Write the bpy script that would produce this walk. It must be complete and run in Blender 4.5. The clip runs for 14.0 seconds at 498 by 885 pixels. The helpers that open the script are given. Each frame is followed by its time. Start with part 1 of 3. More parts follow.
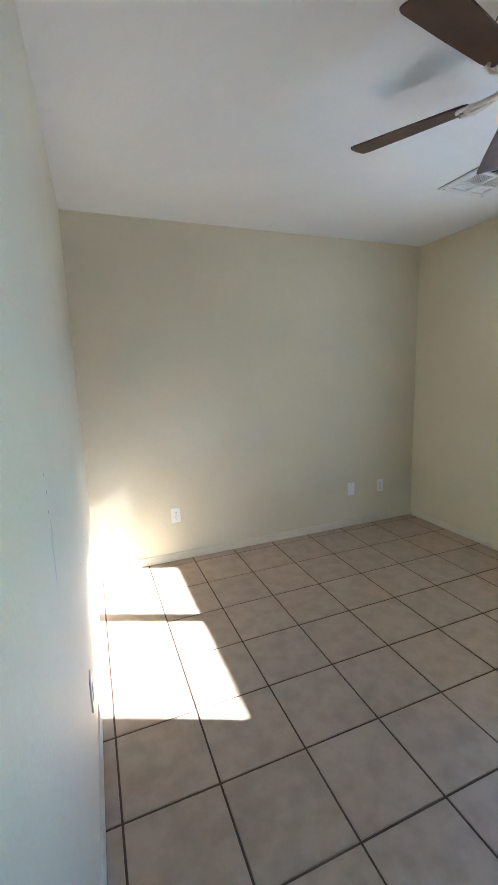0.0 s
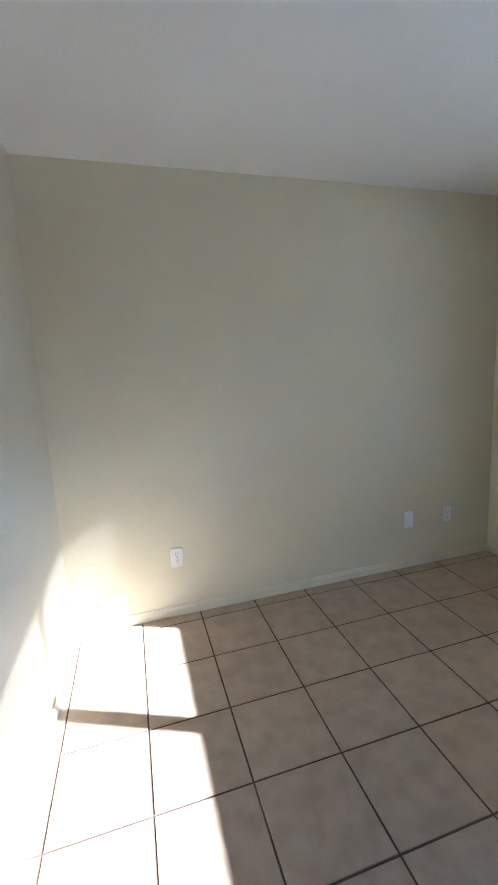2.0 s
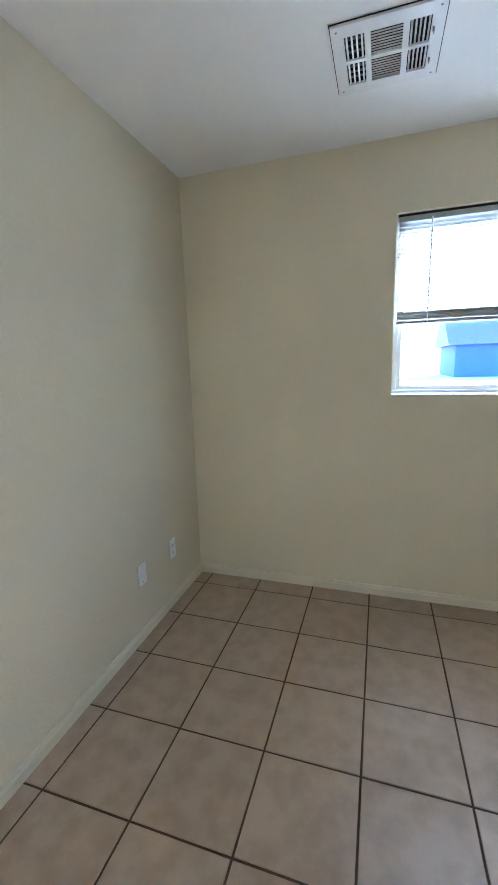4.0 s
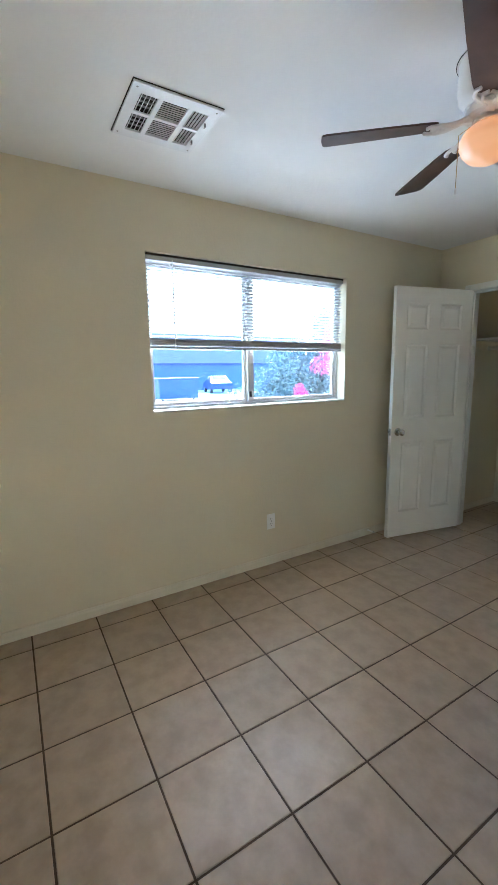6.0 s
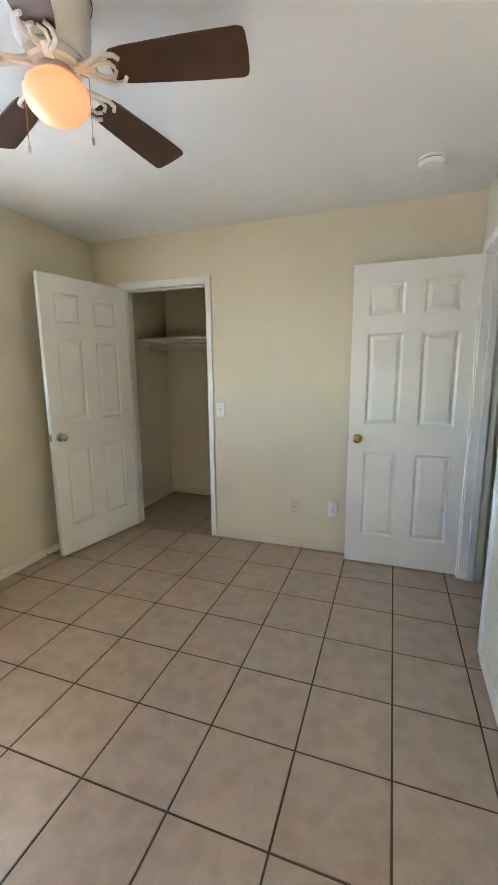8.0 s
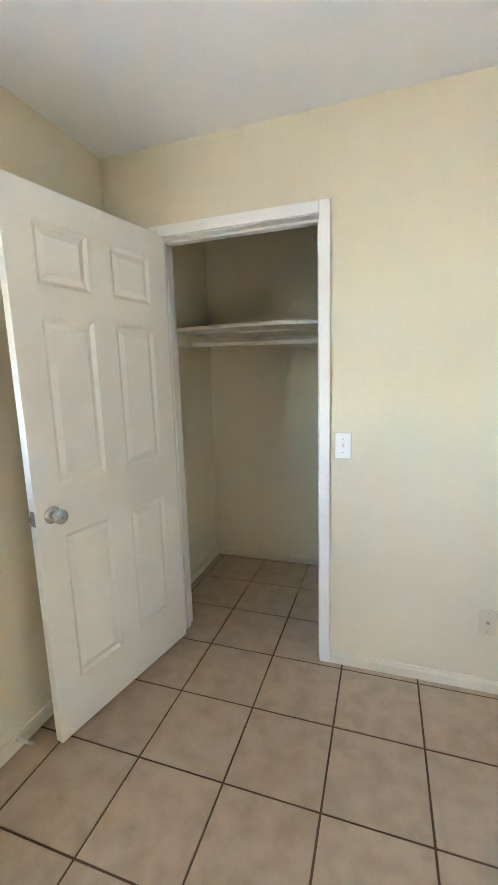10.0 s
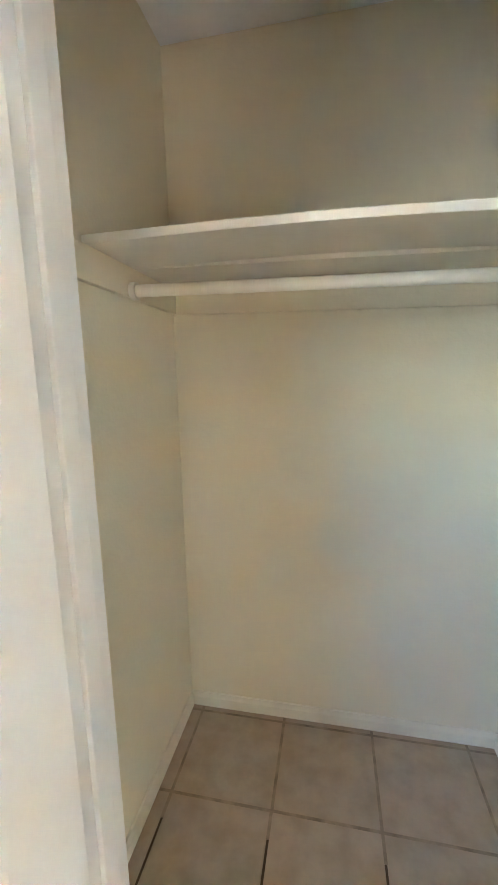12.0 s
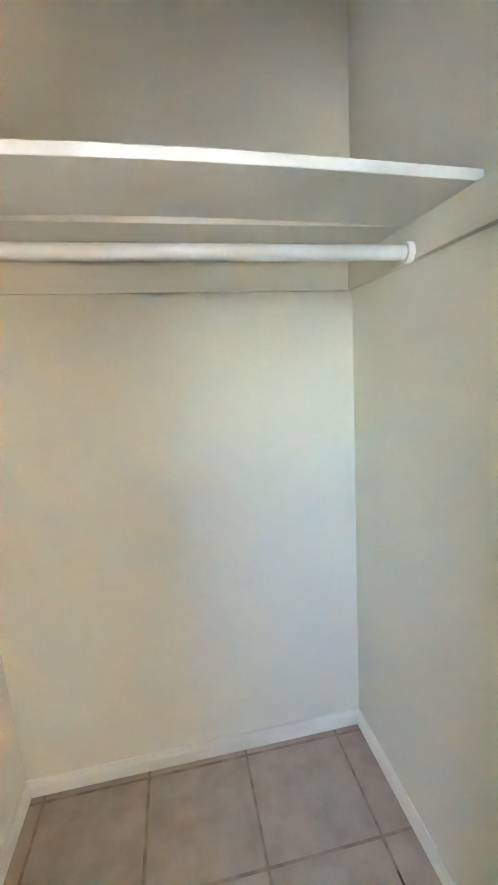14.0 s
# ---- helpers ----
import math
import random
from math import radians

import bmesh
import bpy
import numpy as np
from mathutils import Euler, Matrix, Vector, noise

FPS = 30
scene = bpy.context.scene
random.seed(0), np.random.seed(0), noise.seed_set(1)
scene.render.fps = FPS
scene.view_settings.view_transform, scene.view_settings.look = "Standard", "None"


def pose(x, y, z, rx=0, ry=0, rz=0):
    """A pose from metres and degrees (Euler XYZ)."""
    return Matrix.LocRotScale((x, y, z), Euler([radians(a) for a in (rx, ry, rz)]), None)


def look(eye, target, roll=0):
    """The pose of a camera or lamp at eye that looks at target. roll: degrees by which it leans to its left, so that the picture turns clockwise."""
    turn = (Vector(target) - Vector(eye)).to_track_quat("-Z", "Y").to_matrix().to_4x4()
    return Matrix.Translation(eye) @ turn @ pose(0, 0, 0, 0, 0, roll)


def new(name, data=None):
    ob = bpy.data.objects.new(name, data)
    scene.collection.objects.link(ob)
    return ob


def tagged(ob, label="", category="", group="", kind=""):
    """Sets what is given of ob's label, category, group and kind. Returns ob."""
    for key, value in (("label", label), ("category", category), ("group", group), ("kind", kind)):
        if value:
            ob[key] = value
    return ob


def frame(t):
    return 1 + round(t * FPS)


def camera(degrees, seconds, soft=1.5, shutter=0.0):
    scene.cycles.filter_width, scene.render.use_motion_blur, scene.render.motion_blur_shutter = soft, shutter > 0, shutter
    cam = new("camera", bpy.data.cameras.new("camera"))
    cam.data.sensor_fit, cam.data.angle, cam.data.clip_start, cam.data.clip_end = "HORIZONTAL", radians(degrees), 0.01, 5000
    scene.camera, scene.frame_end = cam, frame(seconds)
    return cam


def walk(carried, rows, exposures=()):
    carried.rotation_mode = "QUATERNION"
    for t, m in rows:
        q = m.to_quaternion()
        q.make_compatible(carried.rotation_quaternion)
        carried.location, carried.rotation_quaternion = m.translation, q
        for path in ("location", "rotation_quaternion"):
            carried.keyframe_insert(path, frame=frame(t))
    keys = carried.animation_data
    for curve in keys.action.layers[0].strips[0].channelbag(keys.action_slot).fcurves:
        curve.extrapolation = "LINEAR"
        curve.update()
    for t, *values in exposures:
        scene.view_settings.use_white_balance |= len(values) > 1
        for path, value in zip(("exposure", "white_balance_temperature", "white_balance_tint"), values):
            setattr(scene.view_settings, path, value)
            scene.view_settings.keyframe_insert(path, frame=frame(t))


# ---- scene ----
cam = camera(63.3, 14.0)
PATH = [
    (0, (-0.638, -2.836, 1.406), (0.078, -1.001, 1.062), -1.9),
    (0.5, (-0.507, -2.757, 1.37), (-0.049, -0.835, 1.066), -2.0),
    (1, (-0.424, -2.641, 1.372), (-0.097, -0.69, 1.074), -2.3),
    (1.5, (-0.352, -2.413, 1.39), (-0.002, -0.465, 1.102), -3.0),
    (2, (-0.278, -2.155, 1.38), (0.263, -0.258, 1.049), -3.1),
    (2.5, (-0.174, -1.885, 1.402), (0.701, -0.129, 1.016), -3.1),
    (3, (-0.172, -1.598, 1.39), (1.109, -0.121, 0.967), -2.8),
    (3.2, (-0.176, -1.48, 1.366), (1.264, -0.156, 0.95), -2.4),
    (5.3, (-0.123, -0.465, 1.381), (1.766, -1.022, 1.032), -1.6),
    (5.5, (-0.15, -0.405, 1.391), (1.69, -1.109, 1.044), -1.3),
    (6, (-0.198, -0.357, 1.399), (1.5, -1.36, 1.063), -1.0),
    (6.5, (-0.225, -0.379, 1.406), (1.281, -1.652, 1.071), -1.0),
    (7, (-0.231, -0.44, 1.396), (1.008, -1.972, 1.053), -0.8),
    (7.5, (-0.267, -0.574, 1.388), (0.693, -2.294, 1.04), -0.8),
    (8, (-0.271, -0.778, 1.38), (0.385, -2.634, 1.027), -0.5),
    (8.3, (-0.182, -0.894, 1.369), (0.41, -2.772, 1.022), -0.8),
    (8.5, (-0.056, -0.98, 1.371), (0.552, -2.857, 1.043), -1.4),
    (8.7, (0.068, -1.065, 1.383), (0.711, -2.933, 1.075), -1.5),
    (10.8, (1.228, -2.602, 1.391), (1.807, -4.485, 1.048), -2.3),
    (11, (1.296, -2.757, 1.406), (1.821, -4.655, 1.056), -2.0),
    (11.5, (1.389, -3.082, 1.382), (1.885, -4.992, 1.058), -1.7),
    (12, (1.514, -3.322, 1.367), (1.914, -5.254, 1.036), -1.2),
    (12.5, (1.62, -3.472, 1.384), (1.829, -5.439, 1.085), -0.7),
    (13, (1.596, -3.509, 1.343), (1.657, -5.489, 1.067), -1.5),
    (13.5, (1.57, -3.527, 1.345), (1.408, -5.495, 1.031), -2.1),
    (14, (1.478, -3.514, 1.347), (1.138, -5.452, 0.985), -3.7),
]
EXPOSURES = [(0, 4.6, 5100, 9), (1.0, 4.5, 5000, 9), (2.0, 4.35, 4900, 9), (3.0, 4.65, 4850, 9), (5.5, 4.65, 5250, 9), (6.5, 4.75, 5350, 9),
             (7.5, 4.95, 5700, 11), (8.0, 5.2, 6000, 13), (8.5, 5.5, 5750, 12), (11.0, 6.1, 5700, 12), (11.5, 6.4, 5950, 15), (12.5, 7.2, 5350, 16),
             (14.0, 7.4, 5200, 17)]
GLOBE = 0.022
walk(cam, [(t, look(eye, target, roll)) for t, eye, target, roll in PATH], EXPOSURES)

# ---------------------------------------------------------------- light
world = bpy.data.worlds.new("world")
scene.world = world
world.use_nodes = True
wn = world.node_tree
sky = wn.nodes.new("ShaderNodeTexSky")
sky.sky_type, sky.sun_disc = "NISHITA", False
sky.air_density, sky.dust_density, sky.ozone_density = 1.2, 0.0, 5.0
sky.sun_elevation, sky.sun_rotation = radians(25), radians(114.5)
wn.nodes["Background"].inputs[1].default_value = 0.118
wn.links.new(sky.outputs[0], wn.nodes["Background"].inputs[0])
sun = new("sun", bpy.data.lights.new("sun", "SUN"))
sun.data.energy, sun.data.angle, sun.data.color = 3.1, radians(0.5), (1.0, 0.95, 0.88)
portal = new("window_portal", bpy.data.lights.new("window_portal", "AREA"))
portal.data.shape, portal.data.size, portal.data.size_y = "RECTANGLE", 0.95, 1.56
portal.data.cycles.is_portal = True     # guides the sky's light through the window opening
portal.matrix_world = look((2.33, -1.86, 1.634), (0, -1.86, 1.634))
sun.matrix_world = look((20, -9.1, 10.3), (0, 0, 0.04))


# ---------------------------------------------------------------- materials
def material(name, base, rough=0.6, metal=0.0, vary=0.08, scale=6.0, fine=60.0, bump=0.0, bump_scale=200.0,
             per_object=0.0, tint=None, spec=0.5, rough_vary=0.08, soft=False):
    """A principled material with blotches and grain in metres, bump, and a small difference from piece to piece."""
    m = bpy.data.materials.new(name)
    m.use_nodes = True
    t = m.node_tree
    n, link = t.nodes, t.links.new
    b = n["Principled BSDF"]
    b.inputs["Metallic"].default_value = metal
    b.inputs["Specular IOR Level"].default_value = spec
    co = n.new("ShaderNodeTexCoord")
    big, small = n.new("ShaderNodeTexNoise"), n.new("ShaderNodeTexNoise")
    big.inputs["Scale"].default_value, big.inputs["Detail"].default_value = scale, 5
    small.inputs["Scale"].default_value, small.inputs["Detail"].default_value = fine, 4
    geo = n.new("ShaderNodeNewGeometry")
    info = n.new("ShaderNodeObjectInfo")
    shift = n.new("ShaderNodeVectorMath")
    shift.operation = "MULTIPLY_ADD"
    shift.inputs[1].default_value = (37, 53, 11)
    link(info.outputs["Random"], shift.inputs[0])
    link(geo.outputs["Position"], shift.inputs[2])
    link(shift.outputs[0] if per_object else geo.outputs["Position"], big.inputs["Vector"])
    link(geo.outputs["Position"], small.inputs["Vector"])
    mix = n.new("ShaderNodeMix")
    mix.data_type = "RGBA"
    other = tint or [c * (1 - 2.2 * vary) for c in base]
    mix.inputs[6].default_value, mix.inputs[7].default_value = (*base, 1), (*other, 1)
    ramp = n.new("ShaderNodeMapRange")
    ramp.inputs[1].default_value, ramp.inputs[2].default_value = (0.38, 0.66) if soft else (0.35, 0.7)
    link(big.outputs[0], ramp.inputs[0])
    link(ramp.outputs[0], mix.inputs[0])
    val = n.new("ShaderNodeHueSaturation")
    grain = n.new("ShaderNodeMath")
    grain.operation = "MULTIPLY_ADD"
    grain.inputs[1].default_value, grain.inputs[2].default_value = vary, 1 - vary / 2
    link(small.outputs[0], grain.inputs[0])
    piece = n.new("ShaderNodeMath")
    piece.operation = "MULTIPLY_ADD"
    piece.inputs[1].default_value = per_object
    link(info.outputs["Random"], piece.inputs[0])
    link(grain.outputs[0], piece.inputs[2])
    link(piece.outputs[0], val.inputs["Value"])
    link(mix.outputs[2], val.inputs["Color"])
    link(val.outputs[0], b.inputs["Base Color"])
    ro = n.new("ShaderNodeMath")
    ro.operation = "MULTIPLY_ADD"
    ro.inputs[1].default_value, ro.inputs[2].default_value = rough_vary, rough - rough_vary / 2
    link(big.outputs[0], ro.inputs[0])
    link(ro.outputs[0], b.inputs["Roughness"])
    if bump:
        tex, bp = n.new("ShaderNodeTexNoise"), n.new("ShaderNodeBump")
        tex.inputs["Scale"].default_value, tex.inputs["Detail"].default_value = bump_scale, 3
        bp.inputs["Strength"].default_value, bp.inputs["Distance"].default_value = bump, 0.004
        link(geo.outputs["Position"], tex.inputs["Vector"])
        link(tex.outputs[0], bp.inputs["Height"])
        link(bp.outputs[0], b.inputs["Normal"])
    return m


WALL = material("cream wall paint", (0.73, 0.665, 0.495), 0.55, vary=0.03, scale=1.5, fine=30, bump=0.32, bump_scale=75)
CEIL = material("white ceiling paint", (0.83, 0.84, 0.83), 0.8, vary=0.03, scale=1.2, fine=20, bump=0.25, bump_scale=60)
TRIM = material("white trim paint", (0.84, 0.83, 0.79), 0.4, vary=0.03, scale=5, fine=50, bump=0.04, bump_scale=90)
BASE = material("cream baseboard paint", (0.75, 0.695, 0.555), 0.45, vary=0.05, scale=5, fine=60, bump=0.05, bump_scale=90)
DOOR = material("white door paint", (0.85, 0.84, 0.79), 0.38, vary=0.02, scale=4, fine=80, bump=0.05, bump_scale=160)
SHELF = material("off-white shelf paint", (0.74, 0.70, 0.60), 0.45, vary=0.04, scale=6, fine=70, bump=0.06, bump_scale=90)
TILE = material("beige ceramic tile", (0.440, 0.326, 0.222), 0.335, vary=0.13, scale=13, fine=70, bump=0.02, bump_scale=14,
                per_object=0.07, tint=(0.360, 0.260, 0.170), rough_vary=0.05, spec=1.0, soft=True)
GROUT = material("dark brown grout", (0.060, 0.036, 0.023), 0.9, vary=0.25, tint=(0.125, 0.082, 0.055), scale=3, fine=150, bump=0.4, bump_scale=300)
PALE_GROUT = material("pale worn grout", (0.40, 0.30, 0.21), 0.8, vary=0.2, scale=20, fine=120, bump=0.3, bump_scale=200)
PLASTIC = material("white plastic", (0.87, 0.87, 0.84), 0.35, vary=0.01, scale=20, fine=100)
BEIGE_PLATE = material("painted beige plate", (0.66, 0.60, 0.46), 0.45, vary=0.02, scale=20, fine=100)
DARK = material("dark slot", (0.02, 0.018, 0.016), 0.7, vary=0.1)
CHROME = material("satin chrome", (0.55, 0.54, 0.52), 0.22, 1.0, vary=0.05, scale=40)
BRASS = material("polished brass", (0.72, 0.48, 0.17), 0.2, 1.0, vary=0.05, scale=40)
STEEL = material("dull steel", (0.36, 0.35, 0.33), 0.42, 1.0, vary=0.1, scale=40)
DARK_STEEL = material("tarnished steel", (0.10, 0.09, 0.08), 0.45, 0.9, vary=0.1, scale=40)
FAN_WHITE = material("white enamel", (0.74, 0.72, 0.67), 0.35, vary=0.03, scale=10)
WALNUT = material("dark walnut veneer", (0.085, 0.042, 0.027), 0.42, vary=0.2, scale=14, fine=180, tint=(0.05, 0.026, 0.018))
VENT_WHITE = material("white vent enamel", (0.75, 0.76, 0.76), 0.4, vary=0.03, scale=12)
DUCT = material("dark duct", (0.03, 0.03, 0.03), 0.8, vary=0.2)
# White vinyl set mid-grey: the blind's backlit shade is in the colour.
BLIND = material("backlit white vinyl slat", (0.46, 0.47, 0.47), 0.4, vary=0.02, scale=8)
ALU = material("white window aluminium", (0.70, 0.71, 0.70), 0.4, vary=0.04, scale=9)
CORD = material("white cord", (0.7, 0.7, 0.66), 0.8)
RUBBER = material("white rubber", (0.6, 0.6, 0.57), 0.7)
CONCRETE = material("pale concrete ground", (0.60, 0.57, 0.52), 0.9, vary=0.12, scale=0.4, fine=5, bump=0.2, bump_scale=12)
# The wall's sky-lit, hazy shade is put into this deep blue.
STUCCO = material("blue-shaded stucco", (0.055, 0.085, 0.30), 0.85, vary=0.1, scale=0.8, fine=8, bump=0.2, bump_scale=30)
ROOF = material("grey roof shingle", (0.12, 0.11, 0.16), 0.85, vary=0.15, scale=2, fine=12, bump=0.3, bump_scale=20)
BLUE_STEEL = material("dark blue painted steel", (0.035, 0.06, 0.24), 0.8, vary=0.15, scale=2, fine=20)
CAR_PAINT = material("dark blue car paint", (0.02, 0.035, 0.13), 0.6, 0.0, vary=0.06, scale=2)
TYRE = material("black tyre rubber", (0.02, 0.02, 0.02), 0.85, vary=0.1)
LEAF = material("shaded green leaf", (0.115, 0.16, 0.15), 0.4, vary=0.2, scale=3, fine=20, tint=(0.09, 0.13, 0.13))
FAR_LEAF = material("distant foliage", (0.06, 0.10, 0.06), 0.7, vary=0.3, scale=0.7, fine=4)
PETAL = material("magenta bract", (0.55, 0.05, 0.20), 0.55, vary=0.2, scale=5, fine=20, tint=(0.58, 0.12, 0.26))
BARK = material("grey brown bark", (0.12, 0.09, 0.07), 0.9, vary=0.25, scale=8, fine=40)


def glass_material():
    m = bpy.data.materials.new("window glass")
    m.use_nodes = True
    n = m.node_tree.nodes
    link = m.node_tree.links.new
    clear, gloss = n.new("ShaderNodeBsdfTransparent"), n.new("ShaderNodeBsdfGlossy")
    fresnel, mix = n.new("ShaderNodeFresnel"), n.new("ShaderNodeMixShader")
    clear.inputs["Color"].default_value = (0.96, 0.98, 0.98, 1)
    gloss.inputs["Roughness"].default_value, fresnel.inputs["IOR"].default_value = 0.0, 1.45
    link(fresnel.outputs[0], mix.inputs[0])
    link(clear.outputs[0], mix.inputs[1])
    link(gloss.outputs[0], mix.inputs[2])
    link(mix.outputs[0], n["Material Output"].inputs[0])
    return m


def globe_material():
    m = bpy.data.materials.new("lit opal glass")
    m.use_nodes = True
    n = m.node_tree.nodes
    b = n["Principled BSDF"]
    b.inputs["Base Color"].default_value = (0.85, 0.62, 0.42, 1)
    b.inputs["Roughness"].default_value = 0.3
    b.inputs["Emission Color"].default_value = (1.0, 0.36, 0.12, 1)
    b.inputs["Emission Strength"].default_value = GLOBE
    return m


GLASS, OPAL = glass_material(), globe_material()


# ---------------------------------------------------------------- mesh helpers
def link_mesh(name, bm, mat, smooth=False):
    bmesh.ops.recalc_face_normals(bm, faces=bm.faces)
    me = bpy.data.meshes.new(name)
    bm.to_mesh(me)
    bm.free()
    me.materials.append(mat)
    if smooth:
        for p in me.polygons:
            p.use_smooth = True
        me.set_sharp_from_angle(angle=radians(40))
    return new(name, me)


def part(name, bm, mat, parent, label="", smooth=False):
    """One mesh under a thing or a part; bm is in the frame of the top thing's parent space."""
    ob = link_mesh(name, bm, mat, smooth)
    ob.parent = parent
    if label:
        ob["label"] = label
    return ob


def empty(name, m=None):
    ob = new(name)
    ob.empty_display_size = 0.05
    if m:
        ob.matrix_world = m
    return ob


def box(bm, x0, x1, y0, y1, z0, z1, bevel=0.0, m=None):
    r = bmesh.ops.create_cube(bm, size=1, matrix=Matrix.Translation(((x0 + x1) / 2, (y0 + y1) / 2, (z0 + z1) / 2))
                              @ Matrix.Diagonal((abs(x1 - x0), abs(y1 - y0), abs(z1 - z0), 1)))
    vs = r["verts"]
    if bevel:
        es = list({e for v in vs for e in v.link_edges})
        g = bmesh.ops.bevel(bm, geom=es, offset=bevel, segments=2, affect="EDGES", profile=0.5)
        vs = list({v for f in g["faces"] for v in f.verts} | {v for v in vs if v.is_valid})
    if m:
        bmesh.ops.transform(bm, matrix=m, verts=vs)
    return bm


def boxes(*rows, bevel=0.0):
    bm = bmesh.new()
    for r in rows:
        box(bm, *r, bevel=bevel)
    return bm


def lathe(bm, profile, m=None, seg=32):
    """Turns (radius, height) pairs round z."""
    m = m or Matrix()
    rings = []
    for r, z in profile:
        rings.append([bm.verts.new(m @ Vector((max(r, 1e-4) * math.cos(a), max(r, 1e-4) * math.sin(a), z)))
                      for a in (2 * math.pi * k / seg for k in range(seg))])
    for a, b in zip(rings, rings[1:]):
        for k in range(seg):
            bm.faces.new((a[k], a[(k + 1) % seg], b[(k + 1) % seg], b[k]))
    bm.faces.new(rings[0][::-1])
    bm.faces.new(rings[-1])
    return bm


def tube(bm, points, r, seg=8):
    """A round tube along points."""
    rings = []
    pts = [Vector(p) for p in points]
    for k, p in enumerate(pts):
        d = (pts[min(k + 1, len(pts) - 1)] - pts[max(k - 1, 0)]).normalized()
        q = d.to_track_quat("Z", "Y")
        rr = r[k] if isinstance(r, (list, tuple)) else r
        rings.append([bm.verts.new(p + q @ Vector((rr * math.cos(a), rr * math.sin(a), 0)))
                      for a in (2 * math.pi * j / seg for j in range(seg))])
    for a, b in zip(rings, rings[1:]):
        for k in range(seg):
            bm.faces.new((a[k], a[(k + 1) % seg], b[(k + 1) % seg], b[k]))
    bm.faces.new(rings[0][::-1])
    bm.faces.new(rings[-1])
    return bm


def extrude_profile(bm, profile, a, b, out):
    """Sweeps (outward, up) pairs from a to b; out is the outward direction."""
    a, b, out = Vector(a), Vector(b), Vector(out)
    ends = [[bm.verts.new(p + out * u + Vector((0, 0, w))) for u, w in profile] for p in (a, b)]
    n = len(profile)
    for k in range(n):
        bm.faces.new((ends[0][k], ends[0][(k + 1) % n], ends[1][(k + 1) % n], ends[1][k]))
    bm.faces.new(ends[0][::-1])
    bm.faces.new(ends[1])
    return bm


def structure(name, bm, mat, label, category, smooth=False):
    return tagged(link_mesh(name, bm, mat, smooth), label, category, kind="structure")


# ---------------------------------------------------------------- the plan, in metres
TS = 0.337                              # tile pitch
XD, XB, YA, YC, H = -0.747, 2.160, 0.090, -3.745, 2.430
CX0, CX1, CYF, CYB = 0.905, 2.078, -3.860, -4.752   # closet
WY0, WY1, WZ0, WZ1 = -2.624, -1.095, 1.178, 2.089   # window opening
XO = 2.320                              # outer face of the window wall
DX0, DX1, DZ = 1.118, 1.872, 2.040      # closet doorway
EY0, EY1 = -3.600, -2.835               # entry doorway
XH = XD - 0.125                         # hall side of that wall
HX, HY0, HY1 = -1.90, -3.745, -1.70     # hall

# walls, floor, ceiling
structure("wall_north", boxes((XH, XO, YA, YA + 0.12, -0.1, H)), WALL, "cream painted drywall wall with fine orange-peel texture", "wall")
structure("wall_east", boxes((XB, XO, WY1, YA, -0.1, H), (XB, XO, CYB - 0.12, WY0, -0.1, H),
                             (XB, XO, WY0, WY1, -0.1, WZ0), (XB, XO, WY0, WY1, WZ1, H)),
          WALL, "cream painted drywall wall with a window opening", "wall")
structure("wall_south", boxes((XH, DX0, CYF, YC, -0.1, H), (DX1, XB, CYF, YC, -0.1, H), (DX0, DX1, CYF, YC, DZ, H)),
          WALL, "cream painted drywall wall with a closet doorway", "wall")


def west_x(y):
    """The room face of the west wall, which is not quite square to the others."""
    return -0.706 + 0.0125 * (y - YA)


bm_west = boxes((XH, XD, EY1, YA, -0.1, H), (XH, XD, YC, EY0, -0.1, H), (XH, XD, EY0, EY1, DZ, H))
for v in bm_west.verts:
    if v.co.x > XD - 0.01:
        v.co.x = west_x(v.co.y)
wall_west = structure("wall_west", bm_west, WALL, "cream painted drywall wall with the entry doorway", "wall")
SCUFF = material("grey scuff", (0.60, 0.56, 0.46), 0.6, vary=0.1, scale=60, fine=300)
SPECK = material("dark paint chip", (0.26, 0.25, 0.22), 0.7, vary=0.2, scale=60, fine=300)


def wall_mark(name, y, z, wide, high, mat, label, seed):
    """A thin, uneven chip or smear lying on the west wall."""
    rng = random.Random(seed)
    bm = bmesh.new()
    ring = [(math.cos(a) * rng.uniform(0.6, 1.1), math.sin(a) * rng.uniform(0.6, 1.1)) for a in (2 * math.pi * k / 14 for k in range(14))]
    rim = [bm.verts.new((west_x(y) + 0.0003, y + wide * u, z + high * w)) for u, w in ring]
    top = [bm.verts.new((west_x(y) + 0.0007, y + wide * 0.7 * u, z + high * 0.7 * w)) for u, w in ring]
    for k in range(14):
        bm.faces.new((rim[k], rim[(k + 1) % 14], top[(k + 1) % 14], top[k]))
    bm.faces.new(top)
    bm.faces.new(rim[::-1])
    part(name, bm, mat, wall_west, label)


for k, (y, z, size) in enumerate(((-1.995, 1.225, 0.003), (-1.985, 1.19, 0.0035), (-1.990, 1.15, 0.003), (-0.95, 0.70, 0.003), (-1.31, 0.765, 0.0025), (-1.32, 0.735, 0.0035))):
    wall_mark("paint_chip", y, z, size, size * 1.4, SPECK, "small dark paint chip", 40 + k)
wall_mark("scuff", -1.99, 1.06, 0.010, 0.060, SCUFF, "faint grey scuff", 50)
wall_mark("scuff", -1.975, 1.11, 0.007, 0.030, SCUFF, "faint grey scuff", 51)
structure("wall_closet_back", boxes((CX0 - 0.1, XB, CYB - 0.12, CYB, -0.1, H)), WALL, "cream painted back wall of the closet", "wall")
